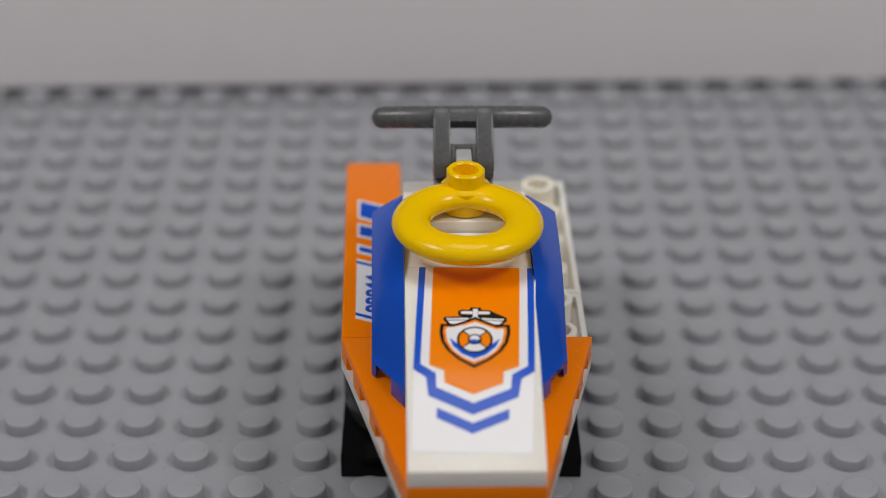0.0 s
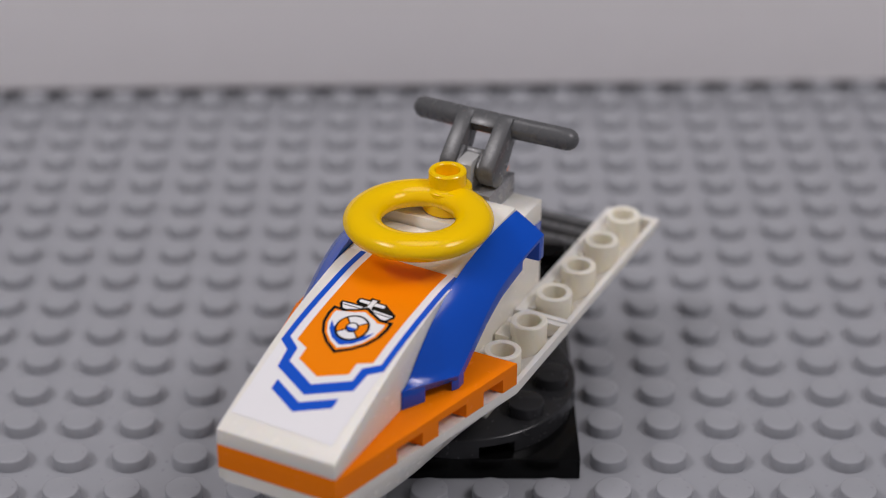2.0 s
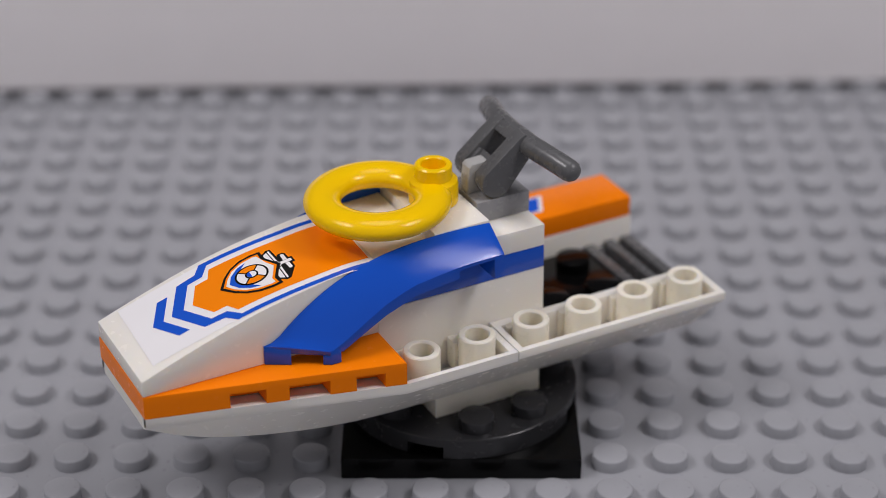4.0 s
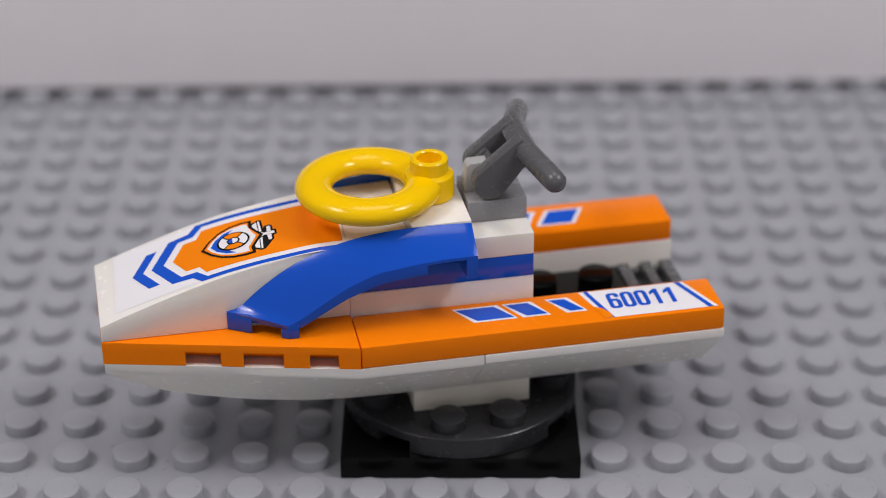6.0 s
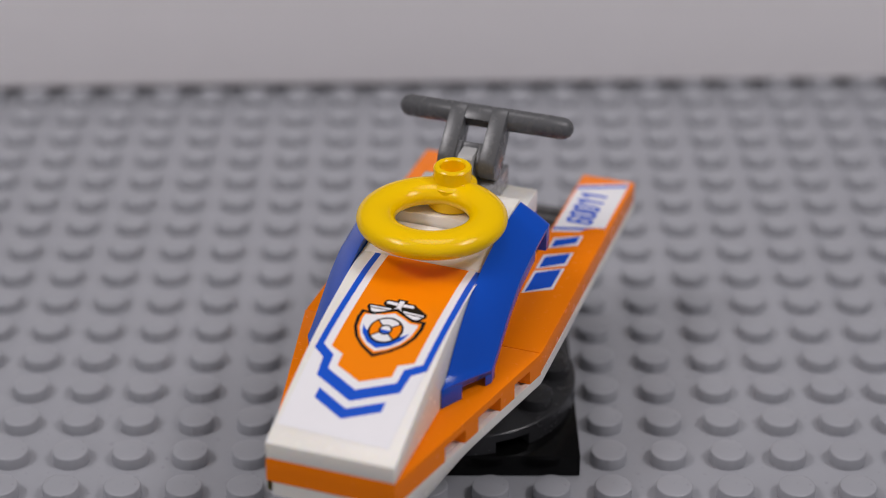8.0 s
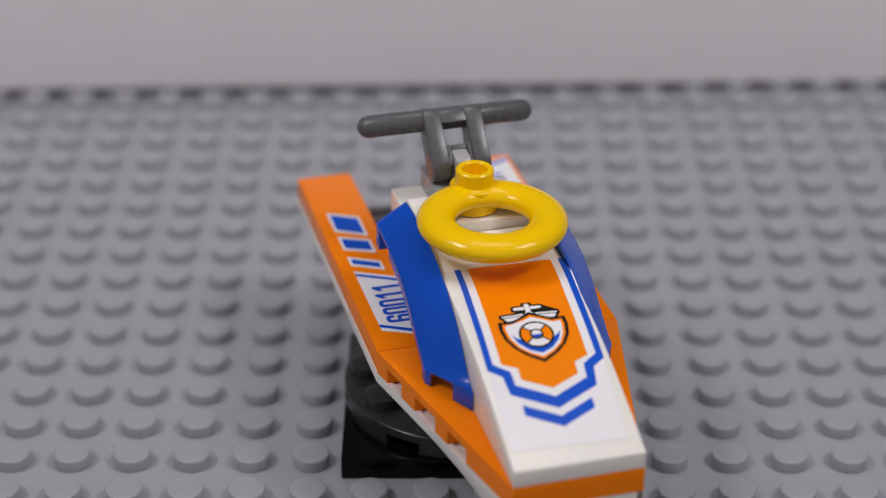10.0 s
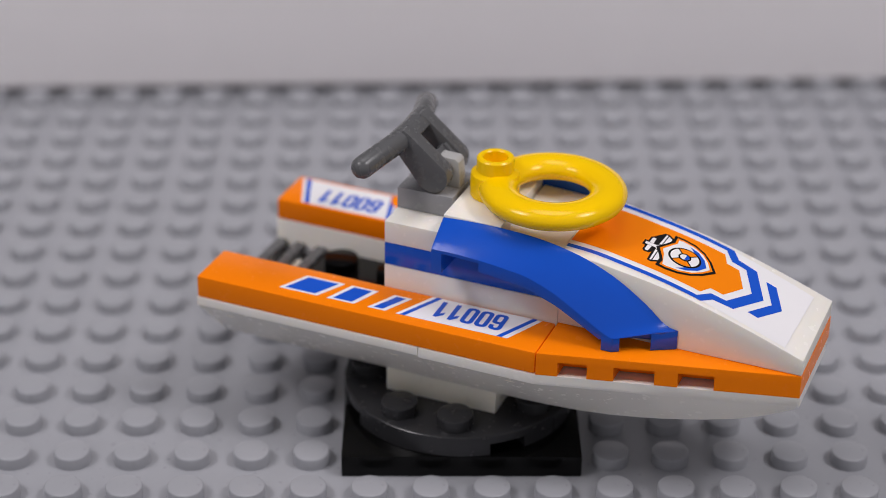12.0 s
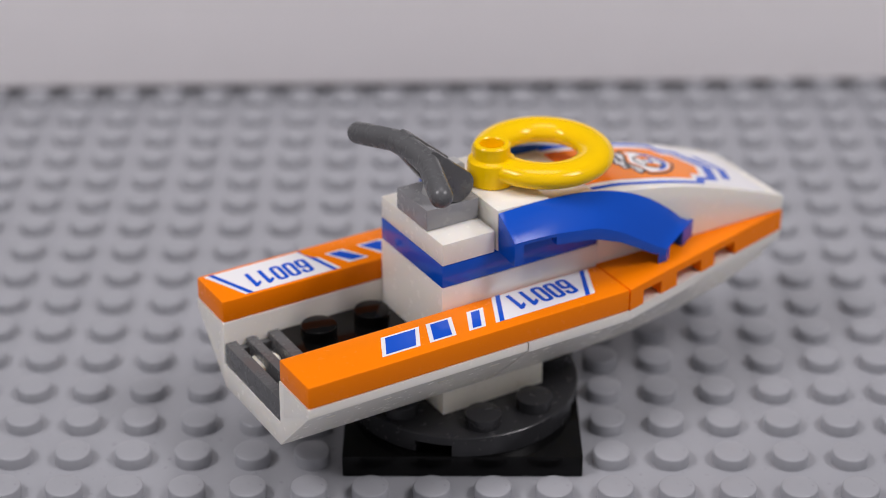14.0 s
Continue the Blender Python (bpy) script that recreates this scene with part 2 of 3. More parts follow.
def make_hull(boat):
    # rear half, a channel with sloping sides and two troughs
    bm = bmesh.new()
    outline = [(-16, 19.2), (-16, 18.0), (-8.0, 9.6), (8.0, 9.6), (16, 18.0), (16, 19.2), (15.2, 19.2), (15.2, 17.9), (9.4, 14.6), (9.4, 19.2), (8.0, 19.2), (8.0, 13.0), (-8.0, 13.0), (-8.0, 19.2), (-9.4, 19.2), (-9.4, 14.6), (-15.2, 17.9), (-15.2, 19.2)]
    a = [bm.verts.new((-32, y, z)) for y, z in outline]
    b = [bm.verts.new((-0.06, y, z)) for y, z in outline]
    bm.faces.new(a)
    bm.faces.new(b)
    for i in range(len(outline)):
        j = (i + 1) % len(outline)
        bm.faces.new((a[i], a[j], b[j], b[i]))
    bmesh.ops.recalc_face_normals(bm, faces=bm.faces)
    bevel(bm, 0.12)
    rear = part("rear_hull", bm, WHITE, boat, "white plastic stern hull with sloping sides")
    for s in (1, -1):
        # end walls of the troughs
        for x0, x1 in ((-32.006, -31.0), (-1.0, -0.1)):
            e = prism([(s * 9.3, 14.5), (s * 15.3, 17.8), (s * 15.3, 19.15), (s * 9.3, 19.15)], x0, x1, "z", 0)
            for v in e.verts:
                v.co = Vector((v.co.z, v.co.x, v.co.y))
            part("end_wall", e, WHITE, rear)

    # front half, tapering and rising to the bow
    keel = curve([(0, 9.6), (12, 9.6), (20, 10.0), (28, 11.2), (36, 13.1), (44, 15.7), (48, 17.3)])
    rows = []
    for x in (0.06, 8, 14, 16, 20, 24, 28, 32, 36, 40, 44, 47.9):
        w, k = (16 if x <= 16 else 16 - (x - 16) * 0.25), keel(x)
        f = 1.2 if x < 40 else 1.2 - (x - 40) * 0.02
        b = 8.0 if x <= 16 else 8.0 + (x - 16) * 0.02
        rows.append([(x, -w, 19.2), (x, -w, 19.2 - f), (x, -min(b, w - 0.9), k), (x, min(b, w - 0.9), k), (x, w, 19.2 - f), (x, w, 19.2)])
    front = bmesh.new()
    rings = [[front.verts.new(p) for p in r] for r in rows]
    for r, s in zip(rings, rings[1:]):
        for i in range(6):
            if i == 5:
                continue
            front.faces.new((r[i], r[(i + 1) % 6], s[(i + 1) % 6], s[i]))
    front.faces.new(rings[-1])
    front.faces.new(rings[0])
    # rims and trough floors beside the first two studs
    bevel(front, 0.12)
    front = part("front_hull", front, WHITE, boat, "white plastic bow hull rising to the nose")
    for s in (1, -1):
        y0, y1 = (15.2, 16.0) if s > 0 else (-16.0, -15.2)
        part("rim", block(0.06, 16, y0 + 0.02 * s, y1 - 0.02 * s, 17.75, 19.19, 0.08), WHITE, front)
        e = prism([(s * 8.0, 13.6), (s * 15.6, 17.6), (s * 15.6, 17.9), (s * 8.0, 14.2)], 0.1, 15.9, "z", 0)
        for v in e.verts:
            v.co = Vector((v.co.z, v.co.x, v.co.y))
        part("trough_floor", e, WHITE, front)
        e = prism([(s * 9.0, 14.8), (s * 15.3, 18.0), (s * 15.3, 19.15), (s * 9.0, 19.15)], 0.1, 1.0, "z", 0)
        for v in e.verts:
            v.co = Vector((v.co.z, v.co.x, v.co.y))
        part("end_wall", e, WHITE, front)
    for s in (1, -1):
        rim = [(16.0, s * 15.98), (47.9, s * 7.98), (47.9, s * 7.2), (16.0, s * 15.15)]
        part("rim", prism(rim, 17.75, 19.19, "z", 0.06), WHITE, front)
    part("rim", block(46.9, 47.88, -7.9, 7.9, 17.6, 19.19, 0.06), WHITE, front)

    part("inner_deck", prism([(16.3, -14.9), (46.8, -7.1), (46.8, 7.1), (16.3, 14.9)], 18.2, 18.9, "z", 0), WHITE, front)

    # the hollow studs along both sides
    for s in (1, -1):
        for i in range(6):
            x = -28 + 8 * i
            bm = lathe([(1.55, 17.4), (1.6, 20.85), (1.75, 20.95), (2.3, 20.95), (2.43, 20.8), (2.43, 16.2)], x, s * 12.0, 26)
            join(bm, block(x - 2.4, x + 2.4, min(s * 8.2, s * 10.3), max(s * 8.2, s * 10.3), 15.0, 19.1, 0.1))
            part("hollow_stud", bm, CREAM, boat)
    bm = block(-7.9, 7.9, -7.9, 7.9, 6.05, 9.6, 0.15)
    part("mounting_plate", bm, CREAM, boat, "small square white plate on the turning disc")


def make_wedge_plate(boat):
    full = [(16.05, -15.95), (48, -7.95), (48, 7.95), (16.05, 15.95)]
    bm = prism(full, 21.25, 22.4, "z", 0)
    rim = [e for e in bm.edges if min(v.co.z for v in e.verts) > 22]
    bmesh.ops.bevel(bm, geom=rim, offset=0.18, segments=2, profile=0.6, affect="EDGES")

    def edge(x, inset):
        return 16 - (x - 16) * 0.25 - inset

    low = []
    spans = [(16.05, 18.7, 0), (18.7, 22.3, 1), (22.3, 25.5, 0), (25.5, 30.5, 1), (30.5, 33.3, 0), (33.3, 37.7, 1), (37.7, 48.0, 0)]
    for x0, x1, cut in spans:
        d = 2.7 if cut else 0.05
        low += [(x0, edge(x0, d)), (x1, edge(x1, d))]
    outline = low + [(x, -y) for x, y in reversed(low)]
    join(bm, prism(outline, 19.22, 21.25, "z", 0))
    part("wedge_plate", bm, ORANGE, boat, "orange tapering bow plate with notched edges")


def make_tile_body(name, s, boat, label):
    y0, y1 = (8.08, 15.95) if s > 0 else (-15.95, -8.08)
    return part(name, block(-31.95, 15.95, y0, y1, 19.22, 22.4, 0.4), ORANGE, boat, label)


def rounded(x0, x1, y0, y1, r, n=5):
    """A rectangle with round corners."""
    out = []
    for cx, cy, start in ((x1 - r, y1 - r, 0), (x0 + r, y1 - r, 90), (x0 + r, y0 + r, 180), (x1 - r, y0 + r, 270)):
        out += [(cx + r * math.cos(radians(start + 90 * i / n)), cy + r * math.sin(radians(start + 90 * i / n))) for i in range(n + 1)]
    return out


def hoop(bm, outer, inner, z=0.0):
    """The band between two outlines with as many points."""
    a, b = [bm.verts.new((x, y, z)) for x, y in outer], [bm.verts.new((x, y, z)) for x, y in inner]
    for i in range(len(a)):
        j = (i + 1) % len(a)
        bm.faces.new((a[i], a[j], b[j], b[i]))


def sheet(bm, outline, z=0.0):
    face = bm.faces.new([bm.verts.new((x, y, z)) for x, y in outline])
    face.normal_update()
    bmesh.ops.triangulate(bm, faces=[face])


def digit(letter, w, h):
    """A bold condensed figure, w wide and h high, about its middle."""
    bm = bmesh.new()
    u, v, k, q = w / 2, h / 2, w * 0.34, w * 0.30
    if letter == "1":
        sheet(bm, [(u * 0.62, -v), (u * 0.62, v), (u * 0.08, v), (-u * 0.80, v * 0.62), (-u * 0.80, v * 0.28), (-u * 0.10, v * 0.50), (-u * 0.10, -v)])
    elif letter == "0":
        hoop(bm, rounded(-u, u, -v, v, w * 0.38), rounded(-u + k, u - k, -v + q, v - q, w * 0.14))
    else:
        hoop(bm, rounded(-u, u, -v, v * 0.24, w * 0.36), rounded(-u + k, u - k, -v + q, v * 0.24 - q, w * 0.13))
        arch = [p for p in rounded(-u, u, -v * 0.5, v, w * 0.38) if p[1] > 0]
        inside = [p for p in rounded(-u + k, u - k, -v * 0.5, v - q, w * 0.14) if p[1] > 0]
        sheet(bm, [(u, v * 0.42)] + arch + [(-u, -v * 0.4), (-u + k, -v * 0.4)] + inside[::-1] + [(u - k, v * 0.42)], 0.012)
    return bm


def lettering(body, x, y, z, high, wide, turn, parent, material, name="number"):
    """Flat bold condensed figures; high and wide are the size of the whole word."""
    pitch = wide / len(body)
    place = Matrix.Scale(MM, 4) @ Matrix.Translation((x, y, z)) @ Matrix.Rotation(radians(turn), 4, "Z")
    for i, letter in enumerate(body):
        bm = digit(letter, pitch * 0.9, high)
        for f in bm.faces:
            f.normal_update()
            if f.normal.z < 0:
                f.normal_flip()
        me = bpy.data.meshes.new(name)
        bm.to_mesh(me)
        bm.free()
        me.transform(place @ Matrix.Translation((pitch * (i - (len(body) - 1) / 2), 0, 0)))
        me.materials.append(material)
        new(name, me).parent = parent


def slanted(x0, x1, x2, x3, ya, yb):
    """Bottom from x0 to x1 at ya, top from x2 to x3 at yb."""
    return [(x0, ya), (x1, ya), (x3, yb), (x2, yb)]


def make_tiles(boat):
    z = 22.4
    star = make_tile_body("side_tile", -1, boat, "long orange side tile with a blue and white number sticker")
    for x0, x1, x2, x3 in ((-20.6, -15.1, -18.5, -12.9), (-13.7, -9.8, -11.9, -8.1), (-7.9, -5.4, -5.8, -3.3)):
        decal(slanted(x0, x1, x2, x3, -14.2, -10.0), PAPER, star, z + 0.03, name="sticker_edge")
        decal(slanted(x0 + 0.75, x1 - 0.45, x2 + 0.45, x3 - 0.75, -13.85, -10.35), INK_BLUE, star, z + 0.06, name="sticker_stripe")
    decal(slanted(-3.9, 11.5, -1.0, 14.2, -14.2, -8.4), PAPER, star, z + 0.03, name="sticker_panel")
    decal(slanted(-3.3, -2.6, -0.4, 0.3, -14.2, -8.4), INK_BLUE, star, z + 0.06, name="sticker_stripe")
    decal(slanted(10.0, 10.7, 12.9, 13.6, -14.2, -8.4), INK_BLUE, star, z + 0.06, name="sticker_stripe")
    lettering("60011", 5.2, -11.0, z + 0.06, 3.9, 9.8, 180, star, INK_BLUE)

    port = make_tile_body("side_tile", 1, boat, "long orange side tile with a blue and white number sticker")
    for x0, x1, x2, x3 in ((0.8, -5.0, 3.0, -3.0), (-5.7, -9.4, -3.6, -7.5), (-11.5, -14.3, -9.4, -12.4)):
        decal(slanted(x0, x1, x2, x3, 13.0, 9.3), PAPER, port, z + 0.03, name="sticker_edge")
        decal(slanted(x0 - 0.5, x1 + 0.4, x2 - 0.4, x3 + 0.5, 12.65, 9.65), INK_BLUE, port, z + 0.06, name="sticker_stripe")
    decal(slanted(-16.2, -31.2, -14.1, -28.3, 15.3, 8.5), PAPER, port, z + 0.03, name="sticker_panel")
    decal(slanted(-16.6, -17.3, -14.7, -15.3, 15.3, 8.5), INK_BLUE, port, z + 0.06, name="sticker_stripe")
    decal(slanted(-29.9, -30.6, -27.1, -27.8, 15.3, 8.5), INK_BLUE, port, z + 0.06, name="sticker_stripe")
    tongue = [(-15.9, 15.3), (-15.7, 13.9), (-15.0, 12.2), (-16.2, 12.9), (-16.9, 14.1), (-17.1, 15.3)]
    decal(tongue, INK_ORANGE, port, z + 0.08, name="sticker_tongue")
    lettering("60011", -22.0, 11.4, z + 0.06, 3.75, 9.4, 180, port, INK_BLUE)
    return port


def make_cabin(boat):
    part("cabin_brick", block(-8.2, 16.02, -7.95, 7.95, 12.8, 25.55, 0.08), WHITE, boat, "white brick under the seat")
    part("blue_plate", block(-8.2, 15.9, -7.95, 7.95, 25.6, 28.75, 0.15), BLUE, boat, "blue plate in the body's side")
    part("rear_plate", block(-8.2, -0.3, -7.95, 7.95, 28.8, 31.95, 0.18), WHITE, boat, "white plate behind the steering bar")
    for x0, x1 in ((0.05, 7.88), (8.12, 16.0)):
        xs = [x0 + (x1 - x0) * i / 6 for i in range(7)]
        outline = [(x0, 28.8)] + [(x, bow_top(x)) for x in xs] + [(x1, 28.8)]
        part("seat_brick", prism(outline, -7.95, 7.95, "y", 0.15), WHITE, boat, "white rounded top brick")


def make_bow(boat):
    xs = [16.05 + (47.95 - 16.05) * i / 24 for i in range(25)]
    outline = [(16.05, 22.45)] + [(x, bow_top(x)) for x in xs] + [(47.95, 22.45)]
    bow = part("bow_slope", prism(outline, -7.95, 7.95, "y", 0.09), WHITE, boat, "white curved bow piece with an orange and blue sticker")

    cuts = [16.5 + 1.0 * i for i in range(32)]

    def lay(points, material, h, name, label=""):
        # the sticker sits a little askew
        out = []
        for x, v in points:
            out.append((x + 0.03 * v, v + 1.0 - (x - 16.4) * 0.052))
        return decal(out, material, bow, h, bow_top, cuts, name, label)

    def both(half):
        return half + [(x, -v) for x, v in reversed(half)]

    def strip(line, thick_line):
        return line + list(reversed(thick_line))

    lay(both([(16.3, -7.4), (45.6, -6.9)])[0:4], PAPER, 0.03, "sticker_sheet", "clear glossy sticker sheet")
    lay(both([(16.35, -5.35), (33.8, -5.3), (34.6, -3.5), (36.3, -3.45), (37.9, 0.0)]), INK_ORANGE, 0.06, "sticker_field")
    for s in (1, -1):
        a = [(16.35, -7.1), (34.5, -7.15), (35.6, -5.6), (38.2, -5.25), (40.7, 0.0)]
        b = [(16.35, -6.3), (33.7, -6.35), (35.0, -4.5), (37.0, -4.35), (39.1, 0.0)]
        lay([(x, s * v) for x, v in strip(a, b)], INK_BLUE, 0.06, "sticker_border")
        c = [(39.8, -4.2), (41.8, 0.0), (43.2, 0.0), (41.2, -4.2)]
        lay([(x, s * v) for x, v in c], INK_BLUE, 0.06, "sticker_chevron")

    # the badge: a shield with a ring, and a ship above it
    def shield(inset):
        k = inset
        half = [(26.0 + k * 1.3, 0.0), (26.75 + k, -1.2), (27.4 + k, -2.6 + k * 0.2), (27.3 + k * 1.0, -4.15 + k), (28.6, -4.25 + k), (30.2, -4.0 + k), (31.7, -3.2 + k), (33.0 - k * 0.4, -1.9 + k * 0.8), (34.2 - k * 1.1, 0.0)]
        return half + [(x, -v) for x, v in reversed(half[1:-1])]

    ship = both([(24.3, -0.62), (24.72, -0.7), (24.75, -1.75), (25.05, -2.1), (25.75, -2.05), (25.95, -1.6), (25.95, -2.3), (26.05, -3.75), (26.6, -3.85), (27.1, -3.45), (27.9, -3.2)])
    lay(ship, INK_BLACK, 0.08, "badge_ship")
    lay(both([(24.58, -0.3), (26.0, -0.3), (26.3, -0.6)]), PAPER, 0.10, "badge_ship_mast")
    for s in (1, -1):
        lay([(25.02, s * 0.36), (25.02, s * 1.6), (25.2, s * 1.78), (25.48, s * 1.72), (25.56, s * 0.36)], PAPER, 0.10, "badge_ship_deck")
        lay([(26.2, s * 0.75), (26.32, s * 3.5), (26.55, s * 3.45), (26.5, s * 0.85)], PAPER, 0.10, "badge_ship_bow")
        lay([(26.62, s * 0.9), (26.7, s * 3.35), (27.25, s * 2.95), (27.35, s * 1.2)], PAPER, 0.10, "badge_ship_bow")
    lay(shield(0.0), INK_BLACK, 0.12, "badge_outline")
    lay(shield(0.42), INK_ORANGE, 0.14, "badge_rim")
    lay(shield(0.75), PAPER, 0.16, "badge_field")
    water = [(29.7, -3.0), (30.5, -2.2), (30.5, 2.2), (29.7, 3.0), (31.0, 2.55), (32.2, 1.45), (32.9, 0), (32.2, -1.45), (31.0, -2.55)]
    lay(water, INK_BLUE, 0.18, "badge_water")
    mid = 29.95
    lay(circle(mid, 0, 2.15), INK_BLACK, 0.20, "badge_ring_outline")
    lay(circle(mid, 0, 1.87), PAPER, 0.22, "badge_ring")
    for way in (90, 270):
        a, b = radians(way - 40), radians(way + 40)
        lay(circle(mid, 0, 1.87, 10, a, b) + list(reversed(circle(mid, 0, 0.7, 8, a, b))), INK_ORANGE, 0.24, "badge_ring_quarter")
    for way in (48, 132, 228, 312):
        c, d = math.cos(radians(way)), math.sin(radians(way))
        lay([(mid + r * c - w * d, r * d + w * c) for r, w in ((0.6, -0.09), (1.95, -0.09), (1.95, 0.09), (0.6, 0.09))], INK_BLACK, 0.25, "badge_ring_line")
    lay(circle(mid, 0, 0.85, 20), INK_BLACK, 0.26, "badge_hub_outline")
    lay(circle(mid, 0, 0.62, 18), PAPER, 0.28, "badge_hub")
    lay(circle(mid, 0, 0.62, 10, radians(-80), radians(80)), INK_BLUE, 0.30, "badge_hub_water")


def make_fender(s, boat):
    """A curved skin tilted outwards, with an upright rim below its outer edge that is cut away near the rear."""
    zi = curve([(0, 34.35), (4, 34.52), (8, 34.5), (12, 34.25), (16, 33.6), (20, 32.4), (24, 30.45), (28, 27.6), (30.4, 25.5), (32, 25.1)])
    zo = curve([(0, 31.35), (0.12, 31.32), (0.25, 31.15), (0.5, 30.35), (0.683, 28.7), (0.793, 27.15), (0.919, 25.3), (1.0, 24.35)])
    rows = []
    for t in sorted([i / 28 for i in range(29)] + [0.055, 0.056, 0.262, 0.263]):
        x, xo = 0.1 + 31.9 * t, 0.1 + 24.6 * t
        a, b = zi(x), zo(t)
        low = max(b - 1.25, 23.6 - t * 0.4)
        top = low + 1.66 - 0.5 * max(0.0, t - 0.6) / 0.4
        y = 12.05
        under = 28.9 if t < 0.2625 else a - 2.9
        if t < 0.0555:
            # the tab at the rear end hangs lower
            low = 28.5
        elif t < 0.2625:
            # the cut-away: the skin ends without a rim
            low = top - 0.45
        elif t > 0.945:
            low = b - 0.5
            under = 24.3
        low = min(low, top - 0.2)
        bulge = 0.05 + 0.12 * min(1.0, max(0.0, t - 0.2) / 0.35)
        skin = [(x + (xo - x) * f, s * (8.05 + (y - 8.05) * f + 0.6 * bulge), a + (top - a) * f + 0.8 * bulge) for f in (0.33, 0.67)]
        rows.append([(x, s * 8.05, a), *skin, (xo, s * y, top), (xo, s * y, low), (xo + 0.1, s * (y - 1.2), low), (x * 0.99 + 0.05, s * 8.05, min(under, a - 1.0))])
    bm = loft(rows, 0.1)

    def foot(outline, z0, z1):
        join(bm, prism([(x, s * y) for x, y in outline], z0, z1, "z", 0.1))

    foot([(23.2, 12.08), (24.6, 12.08), (25.5, 11.55), (24.2, 11.2)], 22.45, 24.5)
    foot([(29.0, 9.75), (32.0, 8.06), (28.8, 8.06)], 22.45, 25.1)
    part("fender", bm, BLUE, boat, "glossy blue curved side fender")


def make_life_ring(boat):
    bm = bmesh.new()
    n, m, big, wide, tall, cx, cz = 72, 24, 7.1, 2.45, 1.62, 12.05, 36.85
    rings = []
    for i in range(n):
        a = 2 * math.pi * i / n
        ring = []
        for j in range(m):
            b = 2 * math.pi * j / m
            r = big + wide * math.cos(b)
            ring.append(bm.verts.new((cx + r * math.cos(a), r * math.sin(a), cz + tall * math.sin(b))))
        rings.append(ring)
    for i in range(n):
        for j in range(m):
            bm.faces.new((rings[i][j], rings[(i + 1) % n][j], rings[(i + 1) % n][(j + 1) % m], rings[i][(j + 1) % m]))
    ring = part("life_ring", bm, YELLOW, boat, "shiny yellow plastic life ring")
    bm = lathe([(0, 34.75), (3.15, 34.75), (3.25, 34.9), (3.25, 37.4), (3.15, 37.9), (2.8, 38.2), (2.5, 38.3), (2.46, 38.45), (2.46, 40.0), (2.25, 40.2), (1.75, 40.2), (1.6, 40.05), (1.55, 38.3), (0, 38.25)], 4.0, 0, 36)
    part("hollow_stud", bm, YELLOW, ring, "hollow round stud behind the ring")


def make_steering(boat):
    base = part("hinge_base", block(-8.15, -0.35, -3.9, 3.9, 32.0, 35.0, 0.18), STONE, boat, "grey hinge base")
    bm = prism([(-6.2, 34.9), (-5.6, 37.2), (-4.8, 38.6), (-3.6, 39.2), (-1.2, 39.1), (-0.7, 38.7), (-0.5, 36.6), (-0.5, 34.9)], -1.05, 1.05, "y", 0.3)
    part("hinge_finger", bm, PALE, base, "pale grey hinge finger")
    px, pz, qx, qz = -3.4, 37.4, -7.7, 41.8
    bm = bmesh.new()
    lean = math.atan2(qz - pz, qx - px)
    for s in (1, -1):
        # each arm: a round knuckle with a flat bar leaning back
        out = [(px + 2.3 * math.cos(lean + radians(a)), pz + 2.3 * math.sin(lean + radians(a))) for a in range(95, 270, 15)]
        for across, along in ((-1.6, 0.0), (-1.35, 0.9), (0.9, 1.1), (1.6, 0.0)):
            out.append((qx + along * math.cos(lean) - across * math.sin(lean), qz + along * math.sin(lean) + across * math.cos(lean)))
        join(bm, prism(out, min(s * 1.68, s * 3.95), max(s * 1.68, s * 3.95), "y", 0.3))
        # the inner cheek beside the finger ends half-way up
        cheek = [(px + 2.0 * math.cos(lean + radians(a)), pz + 2.0 * math.sin(lean + radians(a))) for a in range(95, 270, 25)]
        cheek += [(px + 2.0 * math.cos(lean) - k * math.sin(lean), pz + 2.0 * math.sin(lean) + k * math.cos(lean)) for k in (-1.6, 1.6)]
        join(bm, prism(cheek, min(s * 1.15, s * 1.85), max(s * 1.15, s * 1.85), "y", 0.15))
    ux, uz = math.cos(lean), math.sin(lean)
    web = [(qx + a * ux - b * uz, qz + a * uz + b * ux) for a, b in ((-1.1, -1.5), (0.6, -1.35), (0.7, 0.9), (-1.1, 1.3))]
    join(bm, prism(web, -2.2, 2.2, "y", 0.25))
    web = [(px + a * ux - b * uz, pz + a * uz + b * ux) for a, b in ((1.2, -1.2), (2.1, -1.2), (2.1, 0.6), (1.2, 0.6))]
    join(bm, prism(web, -2.2, 2.2, "y", 0.2))
    join(bm, rod([(-10.5, -12.0, 40.35), (-9.4, -8.4, 40.95), (-8.1, -4.4, 41.6), (-7.8, 0, 41.75), (-8.1, 4.4, 41.6), (-9.4, 8.4, 40.95), (-10.5, 12.0, 40.35)], 1.5, 20))
    part("handlebar", bm, DARK, boat, "dark grey steering bar with two grips")


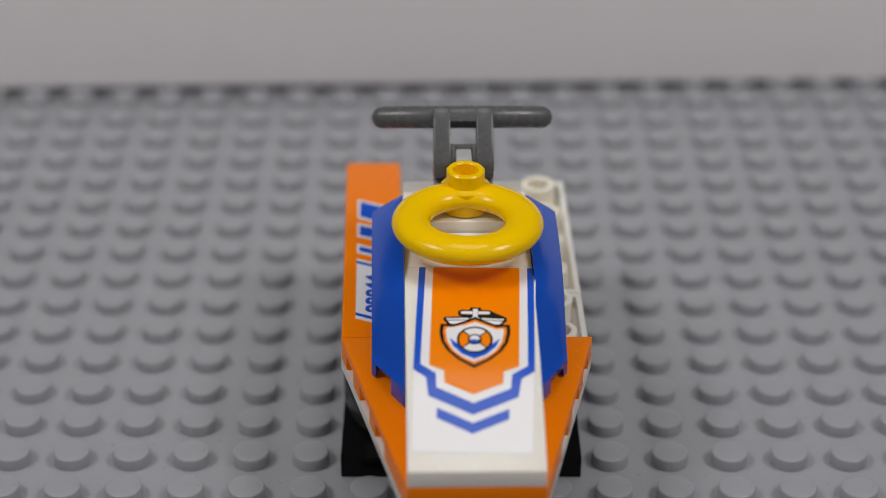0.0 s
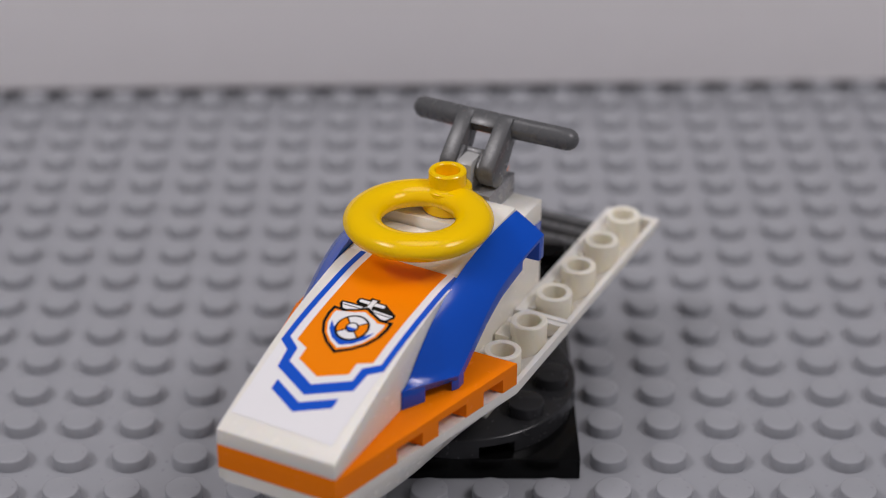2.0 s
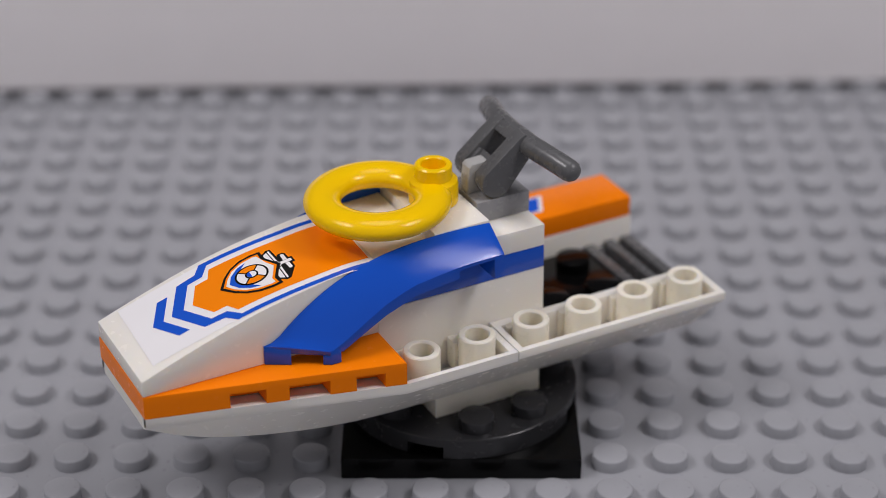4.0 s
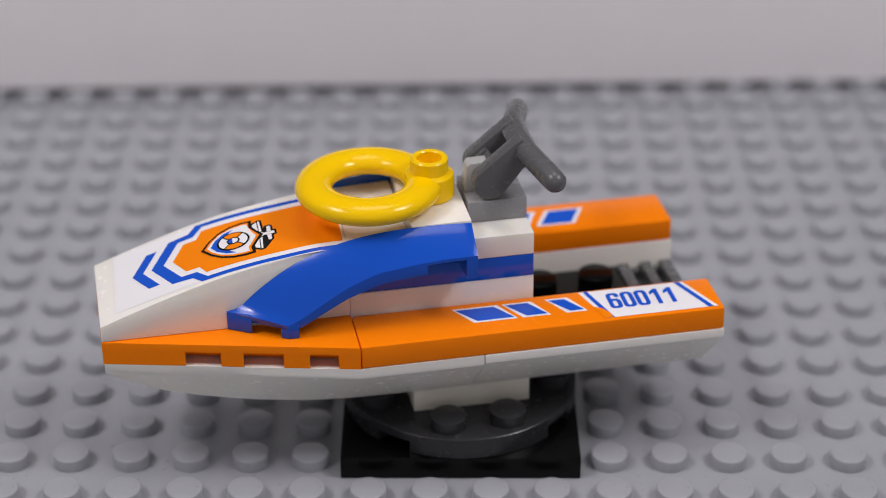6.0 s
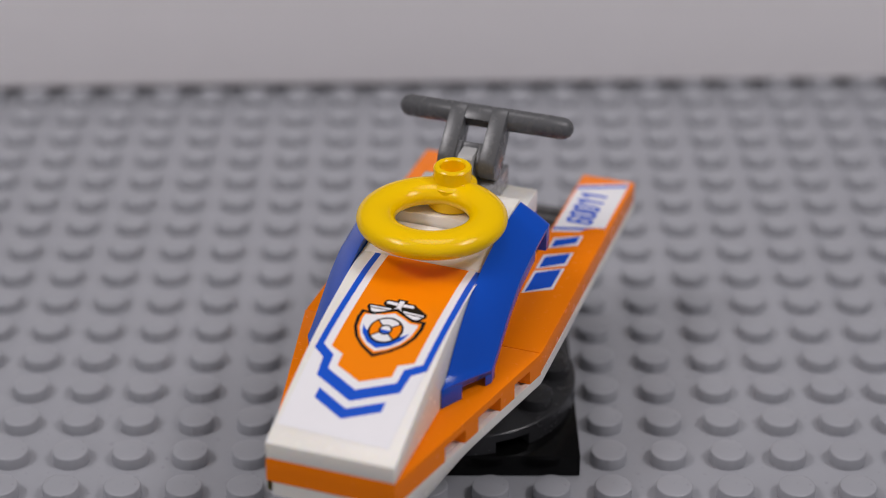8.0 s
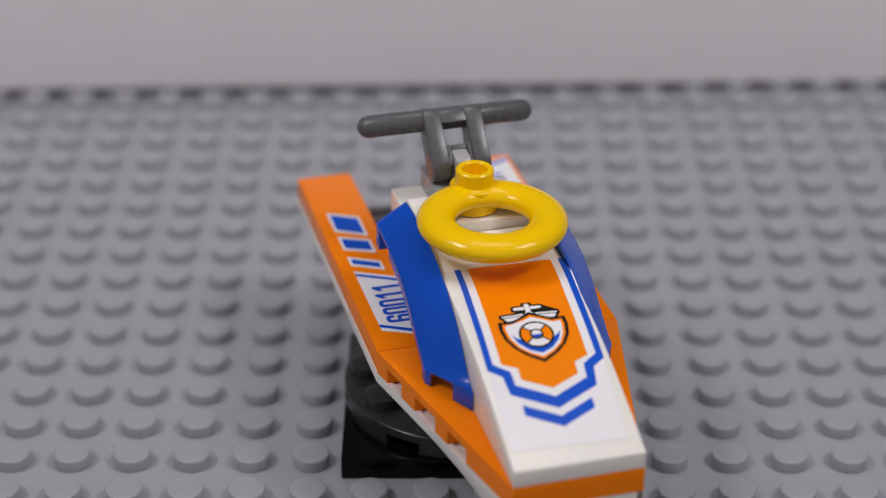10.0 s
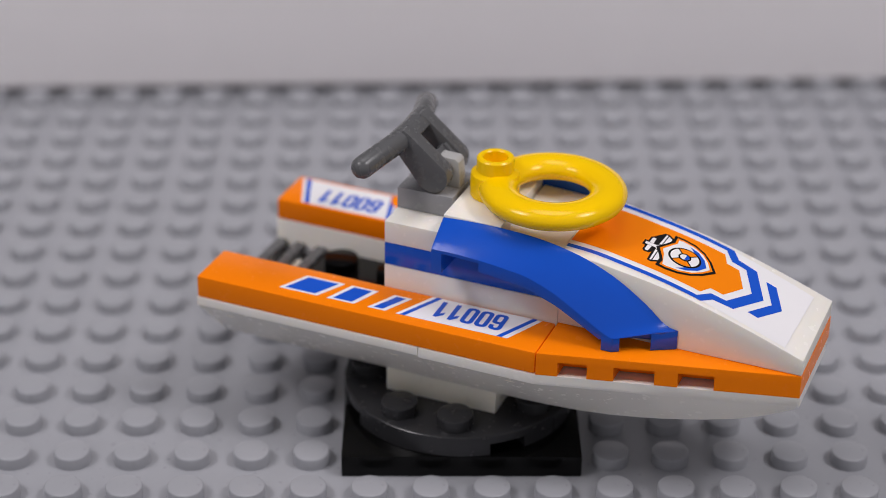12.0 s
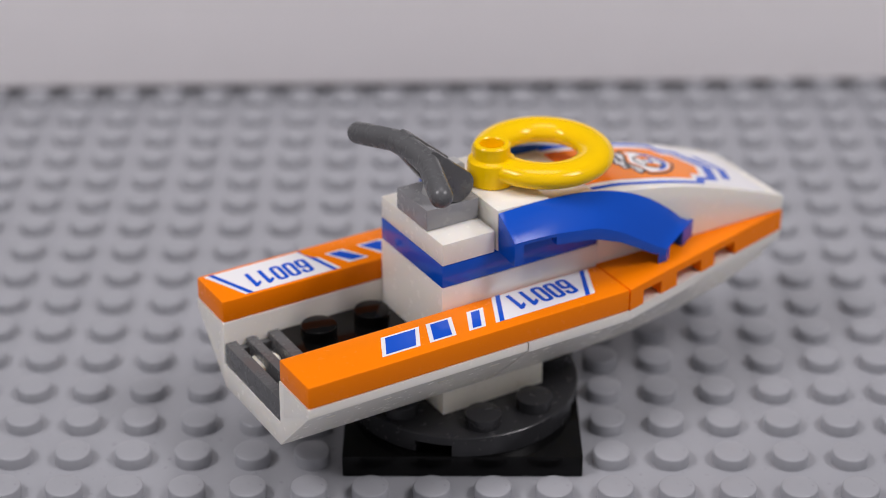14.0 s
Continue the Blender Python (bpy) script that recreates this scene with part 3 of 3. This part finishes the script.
def make_deck(boat):
    deck = part("deck_plate", block(-24, -8.25, -7.9, 7.9, 13.05, 16.0, 0.15), BLACK, boat, "glossy black deck plate")
    for x in (-20, -12):
        for y in (-4, 4):
            part("stud", stud(x, y, 16.0), BLACK, deck)
    grille = part("grille", block(-31.9, -24.05, -7.9, 7.9, 13.05, 14.2, 0.1), DARK, boat, "dark grey slatted grille at the stern")
    for x0, x1 in ((-31.9, -30.3), (-28.9, -27.5), (-25.7, -24.1)):
        part("slat", block(x0, x1, -7.85, 7.85, 14.1, 16.3, 0.15), DARK, grille)
    for y0, y1 in ((-7.85, -6.9), (6.9, 7.85)):
        part("end_bar", block(-30.4, -25.6, y0, y1, 14.1, 15.4, 0.1), DARK, grille)
    part("inner_stud", lathe([(2.0, 14.0), (2.0, 14.7), (1.8, 14.9), (0, 14.9)], -28, 3.9, 20), CREAM, grille)


def make_watercraft():
    boat = tagged(new("toy_watercraft"), "white, orange and blue brick-built toy rescue watercraft on a turntable", "toy boat")
    boat.location = (PIVOT[0] * MM, PIVOT[1] * MM, 0.3 * MM)
    make_hull(boat)
    make_wedge_plate(boat)
    port = make_tiles(boat)
    make_cabin(boat)
    make_bow(boat)
    make_fender(1, boat)
    make_fender(-1, boat)
    make_life_ring(boat)
    make_steering(boat)
    make_deck(boat)
    return boat, port


# ---------------------------------------------------------------- what turns
HEADINGS = [
    (0.0, -88.6), (0.5, -93.2), (1.0, -103.6), (1.5, -110.3), (2.0, -117.1), (2.5, -127.4), (3.0, -135.3), (3.2, -138.0),
    (3.6, -145.0), (4.0, -152.5), (4.5, -162.0), (4.9, -170.5), (5.3, -176.9), (5.5, -176.9), (6.0, -168.9), (6.5, -155.1),
    (7.0, -139.1), (7.5, -122.7), (8.0, -108.9), (8.2, -104.4), (8.7, -95.4), (9.2, -87.0), (9.7, -78.8), (10.3, -68.8),
    (10.5, -63.5), (11.0, -51.0), (11.5, -36.8), (12.0, -22.4), (12.5, -3.8), (13.0, 4.6), (13.5, 15.2), (14.0, 30.9),
]


def boat_pose(t, heading):
    """The craft sits a little nose-down on its plate; it is pressed down anew when the second tile goes on."""
    dx, dy, dz = (0.05, -0.05, -0.2) if t < 4.6 else (0.1, 0.05, 0.0)
    return pose((PIVOT[0] + dx) * MM, (PIVOT[1] + dy) * MM, (0.1 + dz) * MM, -0.4, 0.6, heading)


def motions():
    seat = {t: boat_pose(t, a) for t, a in HEADINGS}
    walk(boat, list(seat.items()))
    walk(disc, [(t, pose(0, 0, 0, 0, 0, a)) for t, a in HEADINGS])
    # the port tile lies on the baseplate beside the scene, and is put on while the craft stands side-on
    lying = pose(0.098, 0.052, -17.4 * MM, 0, 0, 90)
    raised = pose(0.090, 0.045, 34 * MM, 0, 0, 140)
    rows = []
    for t, a in HEADINGS:
        there = seat[t]
        if t <= 4.0:
            rows.append((t, there.inverted() @ lying))
        elif t == 4.5:
            rows.append((t, there.inverted() @ raised))
        elif t == 4.9:
            rows.append((t, pose(0, 0, 9 * MM, 0, 0, 0)))
        else:
            rows.append((t, pose(0, 0, 0)))
    walk(port_tile, rows)


make_table()
plate = make_baseplate()
disc = make_turntable()
boat, port_tile = make_watercraft()
make_baseplate_studs(plate)
motions()
